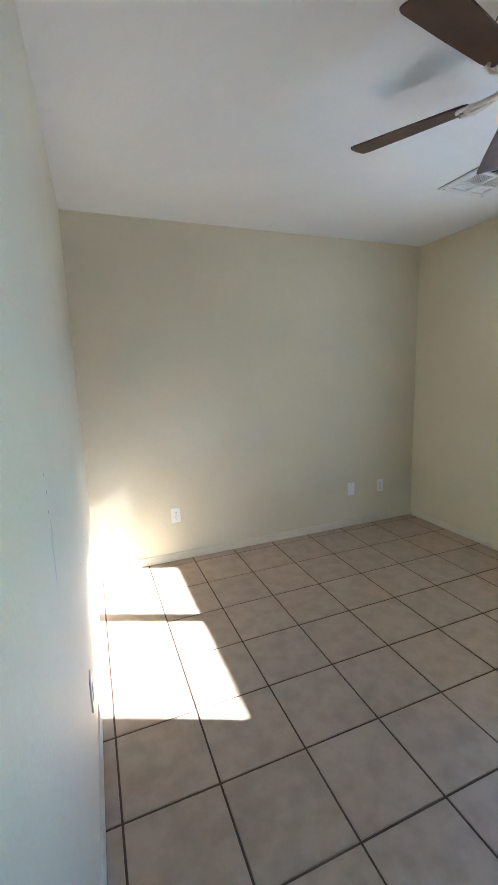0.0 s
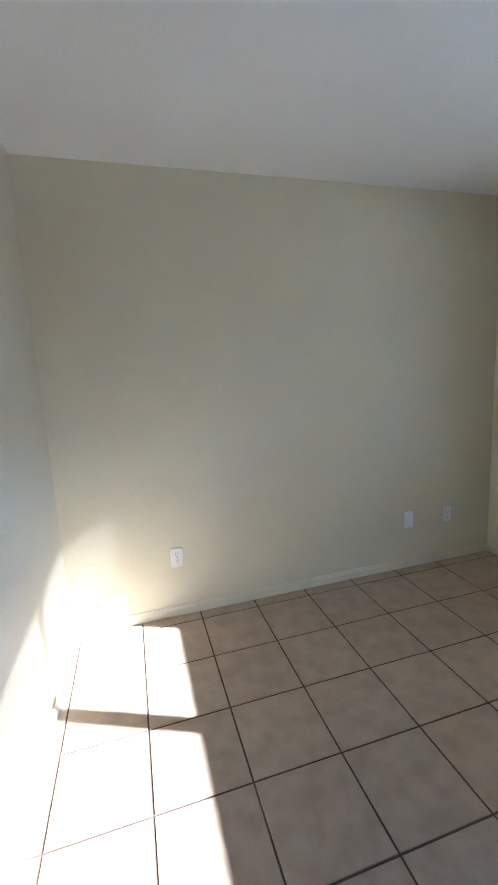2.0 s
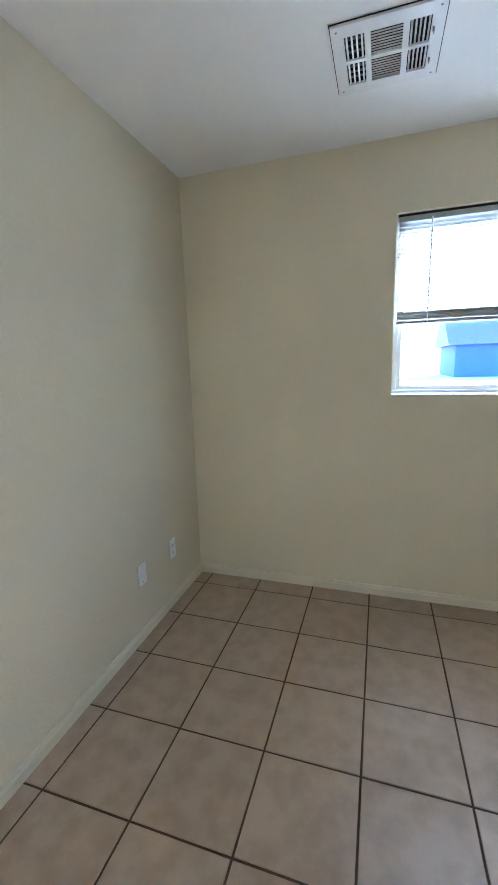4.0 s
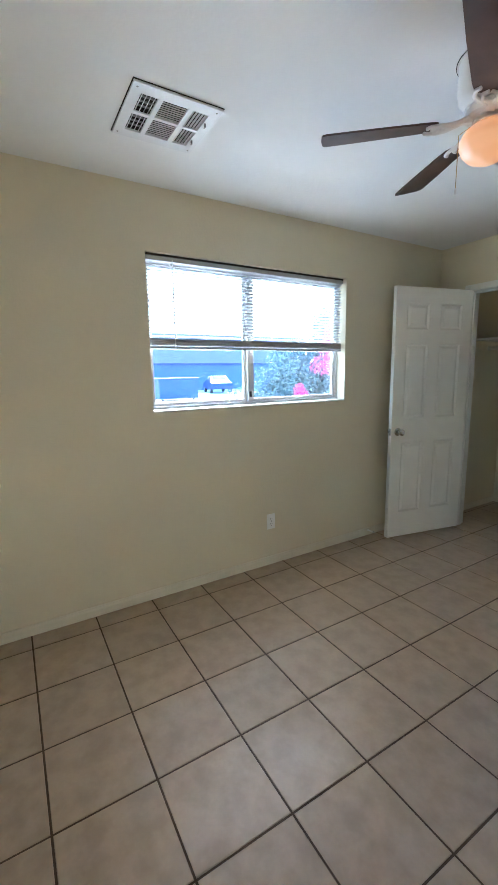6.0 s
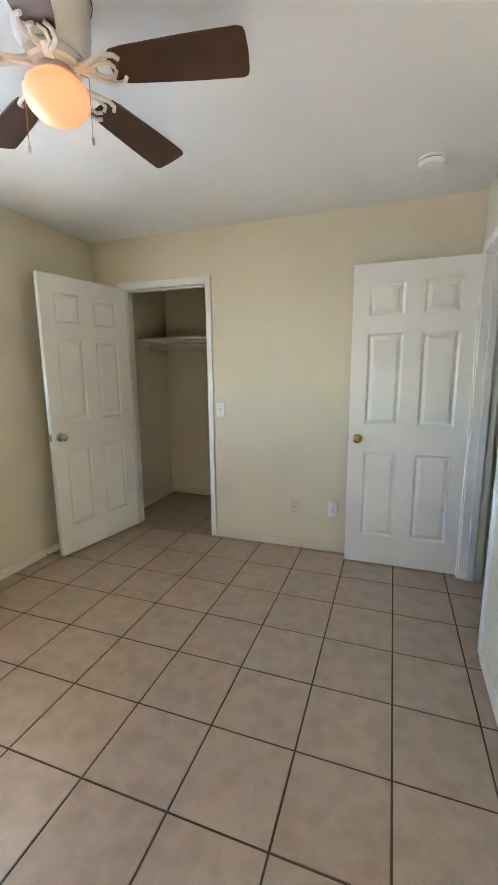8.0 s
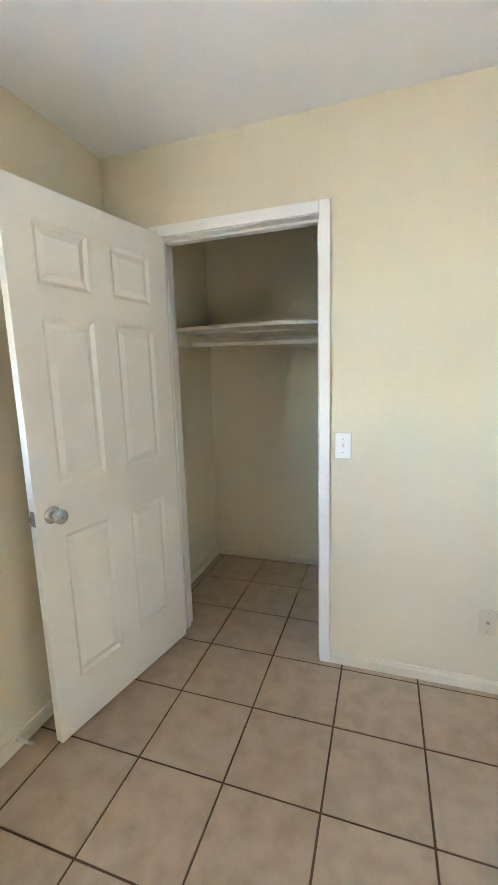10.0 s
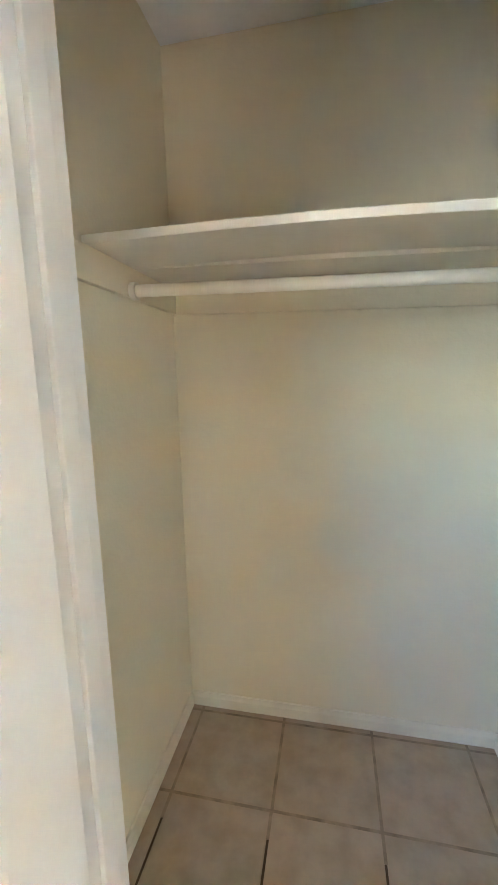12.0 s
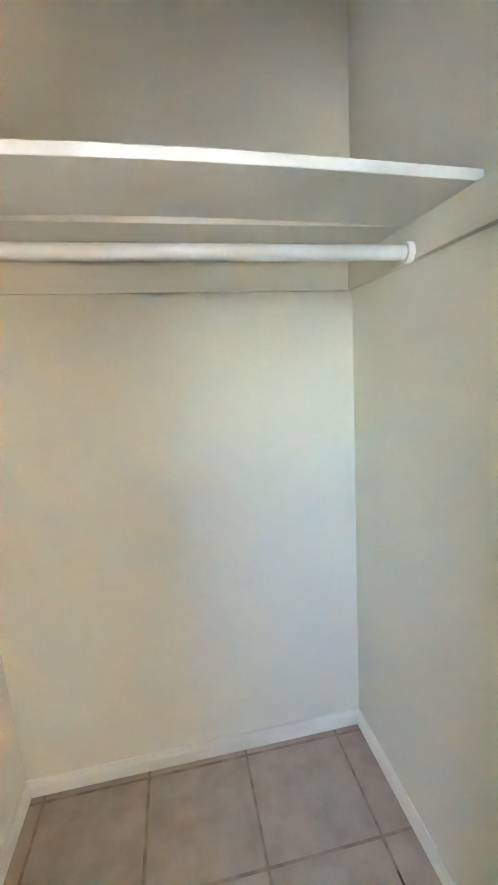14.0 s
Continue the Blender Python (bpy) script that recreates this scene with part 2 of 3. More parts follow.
structure("wall_closet_east", boxes((CX1, XB, CYB, CYF, -0.1, H)), WALL, "cream painted side wall of the closet", "wall")
structure("wall_closet_west", boxes((CX0 - 0.1, CX0, CYB, CYF, -0.1, H)), WALL, "cream painted side wall of the closet", "wall")
structure("wall_hall", boxes((HX - 0.1, HX, HY0 - 0.1, HY1 + 0.1, -0.1, H), (HX, XH, HY0 - 0.1, HY0, -0.1, H), (HX, XH, HY1, HY1 + 0.1, -0.1, H)),
          WALL, "cream painted hallway walls beyond the entry", "wall")
VX0, VX1, VY0, VY1 = 1.433, 1.689, -1.166, -0.885     # duct opening
structure("ceiling", boxes((HX - 0.1, VX0, CYB - 0.12, YA + 0.12, H, H + 0.1), (VX1, XO, CYB - 0.12, YA + 0.12, H, H + 0.1),
                           (VX0, VX1, CYB - 0.12, VY0, H, H + 0.1), (VX0, VX1, VY1, YA + 0.12, H, H + 0.1)), CEIL, "white textured drywall ceiling", "ceiling")
floor = structure("floor", boxes((HX - 0.1, XO, CYB - 0.12, YA + 0.12, -0.15, -0.003)), GROUT,
                  "beige ceramic tile floor with dark brown grout", "floor")

# baseboards
PROFILE = [(0, 0), (0.012, 0), (0.012, 0.040), (0.009, 0.047), (0.006, 0.058), (0, 0.060)]


def baseboard(a, b, out):
    bm = bmesh.new()
    extrude_profile(bm, PROFILE, (*a, 0.0), (*b, 0.0), (*out, 0))
    structure("baseboard", bm, BASE, "narrow cream painted baseboard along the wall", "baseboard")


baseboard((XD, YA), (XB, YA), (0, -1))
baseboard((XB, YA - 0.012), (XB, YC), (-1, 0))
baseboard((XD + 0.012, YC), (DX0 - 0.045, YC), (0, 1))
baseboard((DX1 + 0.05, YC), (XB - 0.012, YC), (0, 1))
baseboard((west_x(EY1 + 0.062), EY1 + 0.062), (west_x(YA), YA - 0.012), (1, 0))
baseboard((CX0, CYB), (CX1, CYB), (0, 1))
baseboard((CX1, CYB + 0.012), (CX1, CYF), (-1, 0))
baseboard((CX0, CYB + 0.012), (CX0, CYF), (1, 0))


# door frames: jambs, stops and casing
def closet_frame():
    top = empty("door_frame", pose(DX0, YC, 0))
    tagged(top, "white painted wooden frame round the closet doorway", "door frame", kind="structure")
    w = DX1 - DX0
    part("jamb", boxes((-0.012, 0.004, -0.118, 0.002, 0, DZ), bevel=0.0012), TRIM, top)
    part("jamb", boxes((w - 0.004, w + 0.012, -0.118, 0.002, 0, DZ), bevel=0.0012), TRIM, top)
    part("head_jamb", boxes((0.004, w - 0.004, -0.118, 0.002, DZ - 0.004, DZ + 0.012), bevel=0.0012), TRIM, top)
    part("stop", boxes((0.004, 0.014, -0.078, -0.040, 0, DZ - 0.004), bevel=0.002), TRIM, top)
    part("stop", boxes((w - 0.014, w - 0.004, -0.078, -0.040, 0, DZ - 0.004), bevel=0.002), TRIM, top)
    part("stop", boxes((0.014, w - 0.014, -0.078, -0.040, DZ - 0.016, DZ - 0.004), bevel=0.002), TRIM, top)
    for x0, x1 in ((-0.046, 0.000), (w, w + 0.046)):
        part("casing", boxes((x0, x1, 0.001, 0.014, 0, DZ + 0.050), bevel=0.003), TRIM, top)
    part("head_casing", boxes((0.0005, w - 0.0005, 0.001, 0.0135, DZ, DZ + 0.0495), bevel=0.003), TRIM, top)
    part("strike_plate", boxes((0.0035, 0.0058, -0.036, -0.010, 0.885, 0.945), bevel=0.0006), DARK_STEEL, top, "dull steel strike plate")
    return top


def entry_frame():
    top = empty("door_frame", pose(XD, EY0, 0))
    tagged(top, "white painted wooden frame round the entry doorway", "door frame", kind="structure")
    w = EY1 - EY0
    part("jamb", boxes((-0.127, 0.002, 0, 0.016, 0, DZ), bevel=0.0015), TRIM, top)
    part("jamb", boxes((-0.127, 0.002, w - 0.016, w, 0, DZ), bevel=0.0015), TRIM, top)
    part("head_jamb", boxes((-0.127, 0.002, 0.016, w - 0.016, DZ - 0.016, DZ), bevel=0.0015), TRIM, top)
    part("stop", boxes((-0.085, -0.045, 0.016, 0.028, 0, DZ - 0.016), bevel=0.002), TRIM, top)
    part("stop", boxes((-0.085, -0.045, w - 0.028, w - 0.016, 0, DZ - 0.016), bevel=0.002), TRIM, top)
    part("stop", boxes((-0.085, -0.045, 0.028, w - 0.028, DZ - 0.028, DZ - 0.016), bevel=0.002), TRIM, top)
    for y0, y1 in ((-0.05, 0.006), (w - 0.006, w + 0.052)):
        part("casing", boxes((0.001, 0.014, y0, y1, 0, DZ + 0.05), bevel=0.003), TRIM, top)
        part("casing", boxes((-0.139, -0.126, y0, y1, 0, DZ + 0.05), bevel=0.003), TRIM, top)
    part("head_casing", boxes((0.001, 0.0135, 0.0065, w - 0.0065, DZ - 0.006, DZ + 0.0495), bevel=0.003), TRIM, top)
    part("head_casing", boxes((-0.1385, -0.126, 0.0065, w - 0.0065, DZ - 0.006, DZ + 0.0495), bevel=0.003), TRIM, top)


closet_frame()
entry_frame()


# ---------------------------------------------------------------- doors
PANEL_U = ((0.105, 0.325), (0.437, 0.657))
PANEL_Z = ((0.212, 0.808), (1.000, 1.598), (1.708, 1.912))


def panel_door(name, m, width, knob_mat, knob_label, label, knob_z=0.90):
    """A moulded six-panel door. Local x runs from the hinge to the free edge, the seen face is at y = 0, the slab lies behind it."""
    top = empty(name, m)
    tagged(top, label, "door", kind="structure")
    th, hh, s = 0.035, 2.030, width / 0.762
    us = [0.0] + [u * s for p in PANEL_U for u in p] + [width]
    zs = [0.0] + [z for p in PANEL_Z for z in p] + [hh]
    bm = bmesh.new()
    for y, sign in ((0.0, 1), (-th, -1)):
        g = [[bm.verts.new((u, y, z)) for z in zs] for u in us]
        holes = []
        for i in range(5):
            for k in range(len(zs) - 1):
                f = bm.faces.new((g[i][k], g[i + 1][k], g[i + 1][k + 1], g[i][k + 1]))
                if i in (1, 3) and k in (1, 3, 5):
                    holes.append(f)
        for f in holes:
            c = f.calc_center_median()
            inner = []
            for v in f.verts:
                q = v.co.copy()
                q.x += math.copysign(0.014, c.x - q.x)
                q.z += math.copysign(0.014, c.z - q.z)
                q.y -= sign * 0.009
                inner.append(bm.verts.new(q))
            old = list(f.verts)
            bm.faces.remove(f)
            for k in range(4):
                bm.faces.new((old[k], old[(k + 1) % 4], inner[(k + 1) % 4], inner[k]))
            bm.faces.new(inner)
    bmesh.ops.bridge_loops(bm, edges=[e for e in bm.edges if e.is_boundary])
    part("slab", bm, DOOR, top)
    for y, sign in ((0.0, 1), (-th, -1)):
        for u0, u1 in PANEL_U:
            for z0, z1 in PANEL_Z:
                pb = bmesh.new()
                a = [(u0 * s + 0.018, z0 + 0.018), (u1 * s - 0.018, z0 + 0.018), (u1 * s - 0.018, z1 - 0.018), (u0 * s + 0.018, z1 - 0.018)]
                cx, cz = (a[0][0] + a[1][0]) / 2, (a[0][1] + a[2][1]) / 2
                lo = [pb.verts.new((u, y - sign * 0.0095, z)) for u, z in a]
                hi = [pb.verts.new((u + math.copysign(0.022, cx - u), y - sign * 0.0015, z + math.copysign(0.022, cz - z))) for u, z in a]
                for k in range(4):
                    pb.faces.new((lo[k], lo[(k + 1) % 4], hi[(k + 1) % 4], hi[k]))
                pb.faces.new(hi)
                pb.faces.new(lo[::-1])
                part("panel", pb, DOOR, top)
    kb = bmesh.new()
    rose = [(0.001, 0.0), (0.031, 0.0), (0.032, 0.004), (0.026, 0.009), (0.014, 0.012), (0.012, 0.030), (0.020, 0.036), (0.0265, 0.046),
            (0.0265, 0.056), (0.021, 0.063), (0.008, 0.066), (0.001, 0.066)]
    mm = Matrix.Translation((width - 0.062, 0, knob_z)) @ pose(0, 0, 0, -90)
    lathe(kb, rose, mm, 28)
    knob = part("knob", kb, knob_mat, top, knob_label, True)
    kk = bmesh.new()
    lathe(kk, [(0.001, 0.0), (0.006, 0.0), (0.006, 0.002), (0.001, 0.002)], mm @ Matrix.Translation((0, 0, 0.0655)), 12)
    part("key_slot", kk, STEEL, knob)
    kb = bmesh.new()
    lathe(kb, rose, Matrix.Translation((width - 0.062, -th, knob_z)) @ pose(0, 0, 0, 90), 28)
    part("knob", kb, knob_mat, top, knob_label, True)
    part("latch_plate", boxes((width - 0.0005, width + 0.0015, -0.030, -0.005, knob_z - 0.028, knob_z + 0.028), (width, width + 0.010, -0.023, -0.012, knob_z - 0.008, knob_z + 0.008), bevel=0.0005),
         STEEL, top, "steel latch and plate")
    for z in (0.22, 1.02, 1.82):
        hb = bmesh.new()
        lathe(hb, [(0.001, -0.045), (0.006, -0.045), (0.006, 0.045), (0.001, 0.045)], Matrix.Translation((-0.006, -th - 0.004 if name == "door_1" else 0.0, z)), 12)
        part("hinge", hb, STEEL, top, "", True)
    return top


ang = math.degrees(math.atan2(-2.990 + 3.735, 1.995 - 1.843))
# face towards -x: local +y is to the left of the way from hinge to edge
panel_door("door_1", pose(1.843, -3.728, 0.012, 0, 0, ang), 0.757, CHROME, "round satin chrome knob",
           "white six-panel closet door standing open with chrome knob")
panel_door("door_2", Matrix.Translation((-0.757, -3.615, 0.010)), 0.757, BRASS, "round polished brass knob",
           "white six-panel entry door opened flat before the wall")


# ---------------------------------------------------------------- window
def window():
    top = empty("window_1", pose(XB, (WY0 + WY1) / 2, WZ0))
    tagged(top, "white aluminium sliding window with two panes", "window", kind="structure")
    h, hw = WZ1 - WZ0, (WY1 - WY0) / 2
    x0, x1 = 0.085, 0.130
    part("window_frame", boxes((x0, x1, -hw, hw, 0, 0.028), (x0, x1, -hw, hw, h - 0.028, h), (x0, x1, -hw, -hw + 0.026, 0.028, h - 0.028),
                               (x0, x1, hw - 0.026, hw, 0.028, h - 0.028), bevel=0.002), ALU, top)
    my = -1.815 - (WY0 + WY1) / 2
    part("window_sill", boxes((0.0015, x0, -hw + 0.001, hw - 0.001, 0.0, 0.012), bevel=0.003), TRIM, top, "white painted window sill")
    part("mullion", boxes((x0 - 0.004, x1 - 0.012, my - 0.016, my + 0.016, 0.028, h - 0.028), bevel=0.002), ALU, top)
    s = 0.022
    for a, b, xa in ((-hw + 0.026, my - 0.016, x0 + 0.006), (my + 0.016, hw - 0.026, x0 + 0.020)):
        sash = part("sash", boxes((xa, xa + 0.018, a, b, 0.029, 0.029 + s), (xa, xa + 0.018, a, b, h - 0.029 - s, h - 0.029),
                                  (xa, xa + 0.018, a, a + s, 0.029 + s, h - 0.029 - s), (xa, xa + 0.018, b - s, b, 0.029 + s, h - 0.029 - s), bevel=0.0015), ALU, top)
        pane = part("pane", boxes((xa + 0.007, xa + 0.011, a + s, b - s, 0.029 + s, h - 0.029 - s)), GLASS, sash, "clear glass")
        pane.visible_shadow = False
    part("latch", boxes((x0 - 0.016, x0 - 0.004, my - 0.008, my + 0.008, 0.06, 0.10), bevel=0.003), DARK, top, "small dark latch")


window()


def blind():
    yc = (WY0 + WY1) / 2
    top = empty("window_blind", pose(XB + 0.042, yc, WZ1))
    tagged(top, "white horizontal mini blind half raised inside the window", "blind")
    hw = (WY1 - WY0) / 2 - 0.012
    part("headrail", boxes((-0.015, 0.015, -hw, hw, -0.038, -0.0125), bevel=0.003), BLIND, top)
    # Dark strip added to stand for the shaded gap over the headrail.
    part("mounting_channel", boxes((-0.014, 0.014, -hw - 0.004, hw + 0.004, -0.012, -0.0005)), DARK, top, "dark strip drawing the shadow line above the headrail")

    def slat_mesh(width, tilt):
        bm = bmesh.new()
        cols = []
        for k in range(6):
            u = (k / 5 - 0.5) * width
            c = 0.0022 * (1 - (2 * k / 5 - 1) ** 2)
            x, z = u * math.cos(tilt), u * math.sin(tilt) + c
            cols.append([bm.verts.new((x, y, z)) for y in (-hw + 0.004, hw - 0.004)])
        for a, b in zip(cols, cols[1:]):
            bm.faces.new((a[0], a[1], b[1], b[0]))
        bmesh.ops.solidify(bm, geom=bm.faces[:], thickness=0.0005)
        return bm
    first = None
    z = -0.050
    while z > -0.470:
        if first is None:
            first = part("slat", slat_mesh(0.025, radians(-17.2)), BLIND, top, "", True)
            first.location = (0, 0, z)
        else:
            o = new("slat", first.data)
            o.parent, o.location = top, (0, 0, z)
        z -= 0.0205
    thick = None
    for k in range(16):
        if thick is None:
            bm = boxes((-0.0125, 0.0125, -hw + 0.004, hw - 0.004, -0.0012, 0.0012), bevel=0.0006)
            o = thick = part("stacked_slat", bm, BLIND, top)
        else:
            o = new("stacked_slat", thick.data)
            o.parent = top
        o.location = (0.0012 * math.sin(k * 2.1), 0.001 * math.sin(k * 5.1), -0.4745 - 0.00262 * k)
        o.rotation_euler = (0.0008 * math.sin(k * 1.7), 0, 0)
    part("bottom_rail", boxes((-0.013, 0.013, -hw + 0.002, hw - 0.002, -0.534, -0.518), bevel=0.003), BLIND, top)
    for y in (-hw + 0.14, 0.0, hw - 0.14):
        for x in (-0.0135, 0.0135):
            bm = bmesh.new()
            tube(bm, [(x, y, -0.03), (x, y, -0.52)], 0.0008, 5)
            part("ladder_cord", bm, CORD, top)
    bm = bmesh.new()
    yw = -1.262 - yc
    tube(bm, [(-0.022, yw, -0.03), (-0.024, yw + 0.002, -0.3), (-0.024, yw + 0.004, -0.54)], 0.0038, 6)
    part("tilt_wand", bm, PLASTIC, top, "clear plastic tilt wand", True)


blind()


# ---------------------------------------------------------------- ceiling fan
def ceiling_fan():
    top = empty("ceiling_fan", pose(0.703, -1.868, H))
    tagged(top, "white flush-mount ceiling fan with walnut blades and lit globe", "ceiling fan")
    bm = bmesh.new()
    lathe(bm, [(0.001, 0), (0.112, 0), (0.112, -0.006), (0.106, -0.008), (0.106, -0.085), (0.102, -0.115), (0.085, -0.132), (0.080, -0.148), (0.001, -0.148)], None, 48)
    part("motor_housing", bm, FAN_WHITE, top, "", True)
    bm = bmesh.new()
    lathe(bm, [(0.001, -0.003), (0.1145, -0.003), (0.1145, -0.006), (0.001, -0.006)], None, 48)
    part("gasket", bm, DARK, top, "thin dark ring at the ceiling", True)
    bm = bmesh.new()
    lathe(bm, [(0.001, -0.149), (0.072, -0.149), (0.078, -0.156), (0.078, -0.178), (0.070, -0.185), (0.001, -0.185)], None, 40)
    part("flywheel", bm, FAN_WHITE, top, "", True)
    bm = bmesh.new()
    lathe(bm, [(0.001, -0.185), (0.050, -0.185), (0.052, -0.188), (0.052, -0.195), (0.058, -0.198), (0.060, -0.206), (0.001, -0.206)], None, 36)
    part("switch_housing", bm, FAN_WHITE, top, "", True)
    bm = bmesh.new()
    lathe(bm, [(0.001, -0.2065), (0.050, -0.2065), (0.066, -0.213), (0.083, -0.228), (0.091, -0.247), (0.091, -0.264), (0.082, -0.286), (0.063, -0.307), (0.036, -0.321), (0.012, -0.326), (0.001, -0.3265)], None, 40)
    part("globe", bm, OPAL, top, "lit warm opal glass globe", True)
    for k in range(5):
        a = radians(48 + 72 * k)
        turn = Matrix.Rotation(a, 4, "Z")
        bm = bmesh.new()
        out = [(0.170, -0.036), (0.182, -0.047), (0.22, -0.053), (0.40, -0.064), (0.545, -0.069), (0.560, -0.064), (0.565, -0.050), (0.568, 0.0)]
        loop = out + [(x, -y) for x, y in out[-2::-1]]
        tilt = Matrix.Translation((0, 0, -0.194)) @ Matrix.Rotation(radians(-13), 4, "X")
        vs = [bm.verts.new((x, y, 0)) for x, y in loop]
        f = bm.faces.new(vs)
        ex = bmesh.ops.extrude_face_region(bm, geom=[f])
        bmesh.ops.translate(bm, vec=(0, 0, 0.006), verts=[v for v in ex["geom"] if isinstance(v, bmesh.types.BMVert)])
        bmesh.ops.transform(bm, matrix=turn @ tilt, verts=bm.verts)
        part("blade", bm, WALNUT, top, "dark walnut veneer blade")
        bm = bmesh.new()
        for sgn in (1, -1):
            pts = [(0.066, 0.010 * sgn, 0.018), (0.10, 0.014 * sgn, 0.004), (0.135, 0.032 * sgn, -0.004), (0.165, 0.044 * sgn, -0.006), (0.195, 0.040 * sgn, -0.006), (0.206, 0.026 * sgn, -0.006)]
            tube(bm, pts, [0.008, 0.008, 0.0075, 0.007, 0.0065, 0.006], 8)
            pts = [(0.12, 0.010 * sgn, 0.0), (0.145, 0.022 * sgn, -0.005), (0.175, 0.020 * sgn, -0.006), (0.185, 0.004 * sgn, -0.006)]
            tube(bm, pts, 0.0055, 8)
        box(bm, 0.060, 0.125, -0.014, 0.014, 0.000, 0.010, bevel=0.003)
        bmesh.ops.transform(bm, matrix=turn @ tilt, verts=bm.verts)
        part("blade_iron", bm, FAN_WHITE, top, "white scrolled blade iron", True)
    for a, ln in ((radians(200), 0.15), (radians(20), 0.17)):
        x, y = 0.056 * math.cos(a), 0.056 * math.sin(a)
        ex, ey = 0.096 * math.cos(a), 0.096 * math.sin(a)
        bm = bmesh.new()
        tube(bm, [(x, y, -0.190), (ex, ey, -0.205), (ex, ey, -0.210 - ln)], 0.0013, 6)
        ch = part("pull_chain", bm, BRASS, top, "thin beaded pull chain", True)
        bm = bmesh.new()
        lathe(bm, [(0.001, 0), (0.005, 0.004), (0.004, 0.02), (0.001, 0.026)], Matrix.Translation((ex, ey, -0.234 - ln)), 10)
        part("pull_knob", bm, PLASTIC, ch, "small white pull knob", True)


ceiling_fan()


# ---------------------------------------------------------------- ceiling vent and smoke detector
def ceiling_vent():
    top = empty("ceiling_vent", pose(1.385, -1.202, H))
    tagged(top, "white louvred supply air vent in the ceiling", "vent")
    w, l, d = 0.352, 0.353, 0.010          # along x, along y
    mx, my = 0.052, 0.040
    ys = [my, my + 0.066, my + 0.086, l - my - 0.086, l - my - 0.066, l - my]
    xs = [mx, w / 2 - 0.008, w / 2 + 0.008, w - mx]
    rows = [(0, w, 0, my, -d, -0.002), (0, w, l - my, l, -d, -0.002), (0, mx, my, l - my, -d, -0.002), (w - mx, w, my, l - my, -d, -0.002),
            (mx, w - mx, ys[1], ys[2], -d, -0.003), (mx, w - mx, ys[3], ys[4], -d, -0.003)]
    for a, b in ((ys[0], ys[1]), (ys[2], ys[3]), (ys[4], ys[5])):
        rows.append((xs[1], xs[2], a, b, -d, -0.003))
    part("frame", boxes(*rows), VENT_WHITE, top)
    part("backing", boxes((mx - 0.004, w - mx + 0.004, my - 0.004, l - my + 0.004, 0.092, 0.096), (mx - 0.003, mx - 0.001, my, l - my, 0.0, 0.092), (w - mx + 0.001, w - mx + 0.003, my, l - my, 0.0, 0.092), (mx, w - mx, my - 0.003, my - 0.001, 0.0, 0.092), (mx, w - mx, l - my + 0.001, l - my + 0.003, 0.0, 0.092)), DUCT, top, "dark duct behind the louvres")
    for xa, xb in ((xs[0], xs[1]), (xs[2], xs[3])):
        for ya, yb, along, n in ((ys[0], ys[1], "x", 5), (ys[4], ys[5], "x", 4), (ys[2], ys[3], "y", 9)):
            for k in range(n):
                f = (k + 0.5) / n
                bm = bmesh.new()
                if along == "x":
                    y = ya + (yb - ya) * f
                    tl = 42 if ya < l / 2 else -42
                    box(bm, xa, xb, -0.0036, 0.0036, -0.0005, 0.0005, m=Matrix.Translation((0, y, -0.004)) @ pose(0, 0, 0, tl))
                else:
                    x = xa + (xb - xa) * f
                    box(bm, -0.0021, 0.0021, ya, yb, -0.0005, 0.0005, m=Matrix.Translation((x, 0, -0.004)) @ pose(0, 0, 0, 0, 40))
                part("slat", bm, VENT_WHITE, top)
    for x in [xs[0] + (xs[1] - xs[0]) * f for f in (0.25, 0.5, 0.75)] + [xs[2] + (xs[3] - xs[2]) * f for f in (0.25, 0.5, 0.75)]:
        part("cross_bar", boxes((x - 0.0012, x + 0.0012, ys[4], ys[5], -0.0025, 0.004)), STEEL, top)
    # Dark strips paint the shadow gap where the frame hangs off the ceiling.
    part("gasket", boxes((-0.004, w + 0.004, -0.004, my - 0.006, -0.0015, 0.0), (-0.004, w + 0.004, l - my + 0.006, l + 0.004, -0.0015, 0.0),
                         (-0.004, mx - 0.006, my - 0.006, l - my + 0.006, -0.0015, 0.0), (w - mx + 0.006, w + 0.009, my - 0.006, l - my + 0.006, -0.0015, 0.0)),
         DUCT, top, "dark strips drawing the shadow line round the frame")
    for x, y in ((0.022, 0.018), (w - 0.022, 0.018), (0.022, l - 0.018), (w - 0.022, l - 0.018)):
        bm = bmesh.new()
        lathe(bm, [(0.001, -0.0125), (0.003, -0.0118), (0.004, -0.0099), (0.001, -0.0099)], Matrix.Translation((x, y, 0)), 10)
        part("screw", bm, STEEL, top)
    for x in (w * 0.3, w * 0.7):
        part("damper_lever", boxes((x - 0.003, x + 0.003, 0.030, 0.036, -0.022, -0.009), (x - 0.003, x + 0.010, 0.030, 0.034, -0.024, -0.021)), STEEL, top)


ceiling_vent()


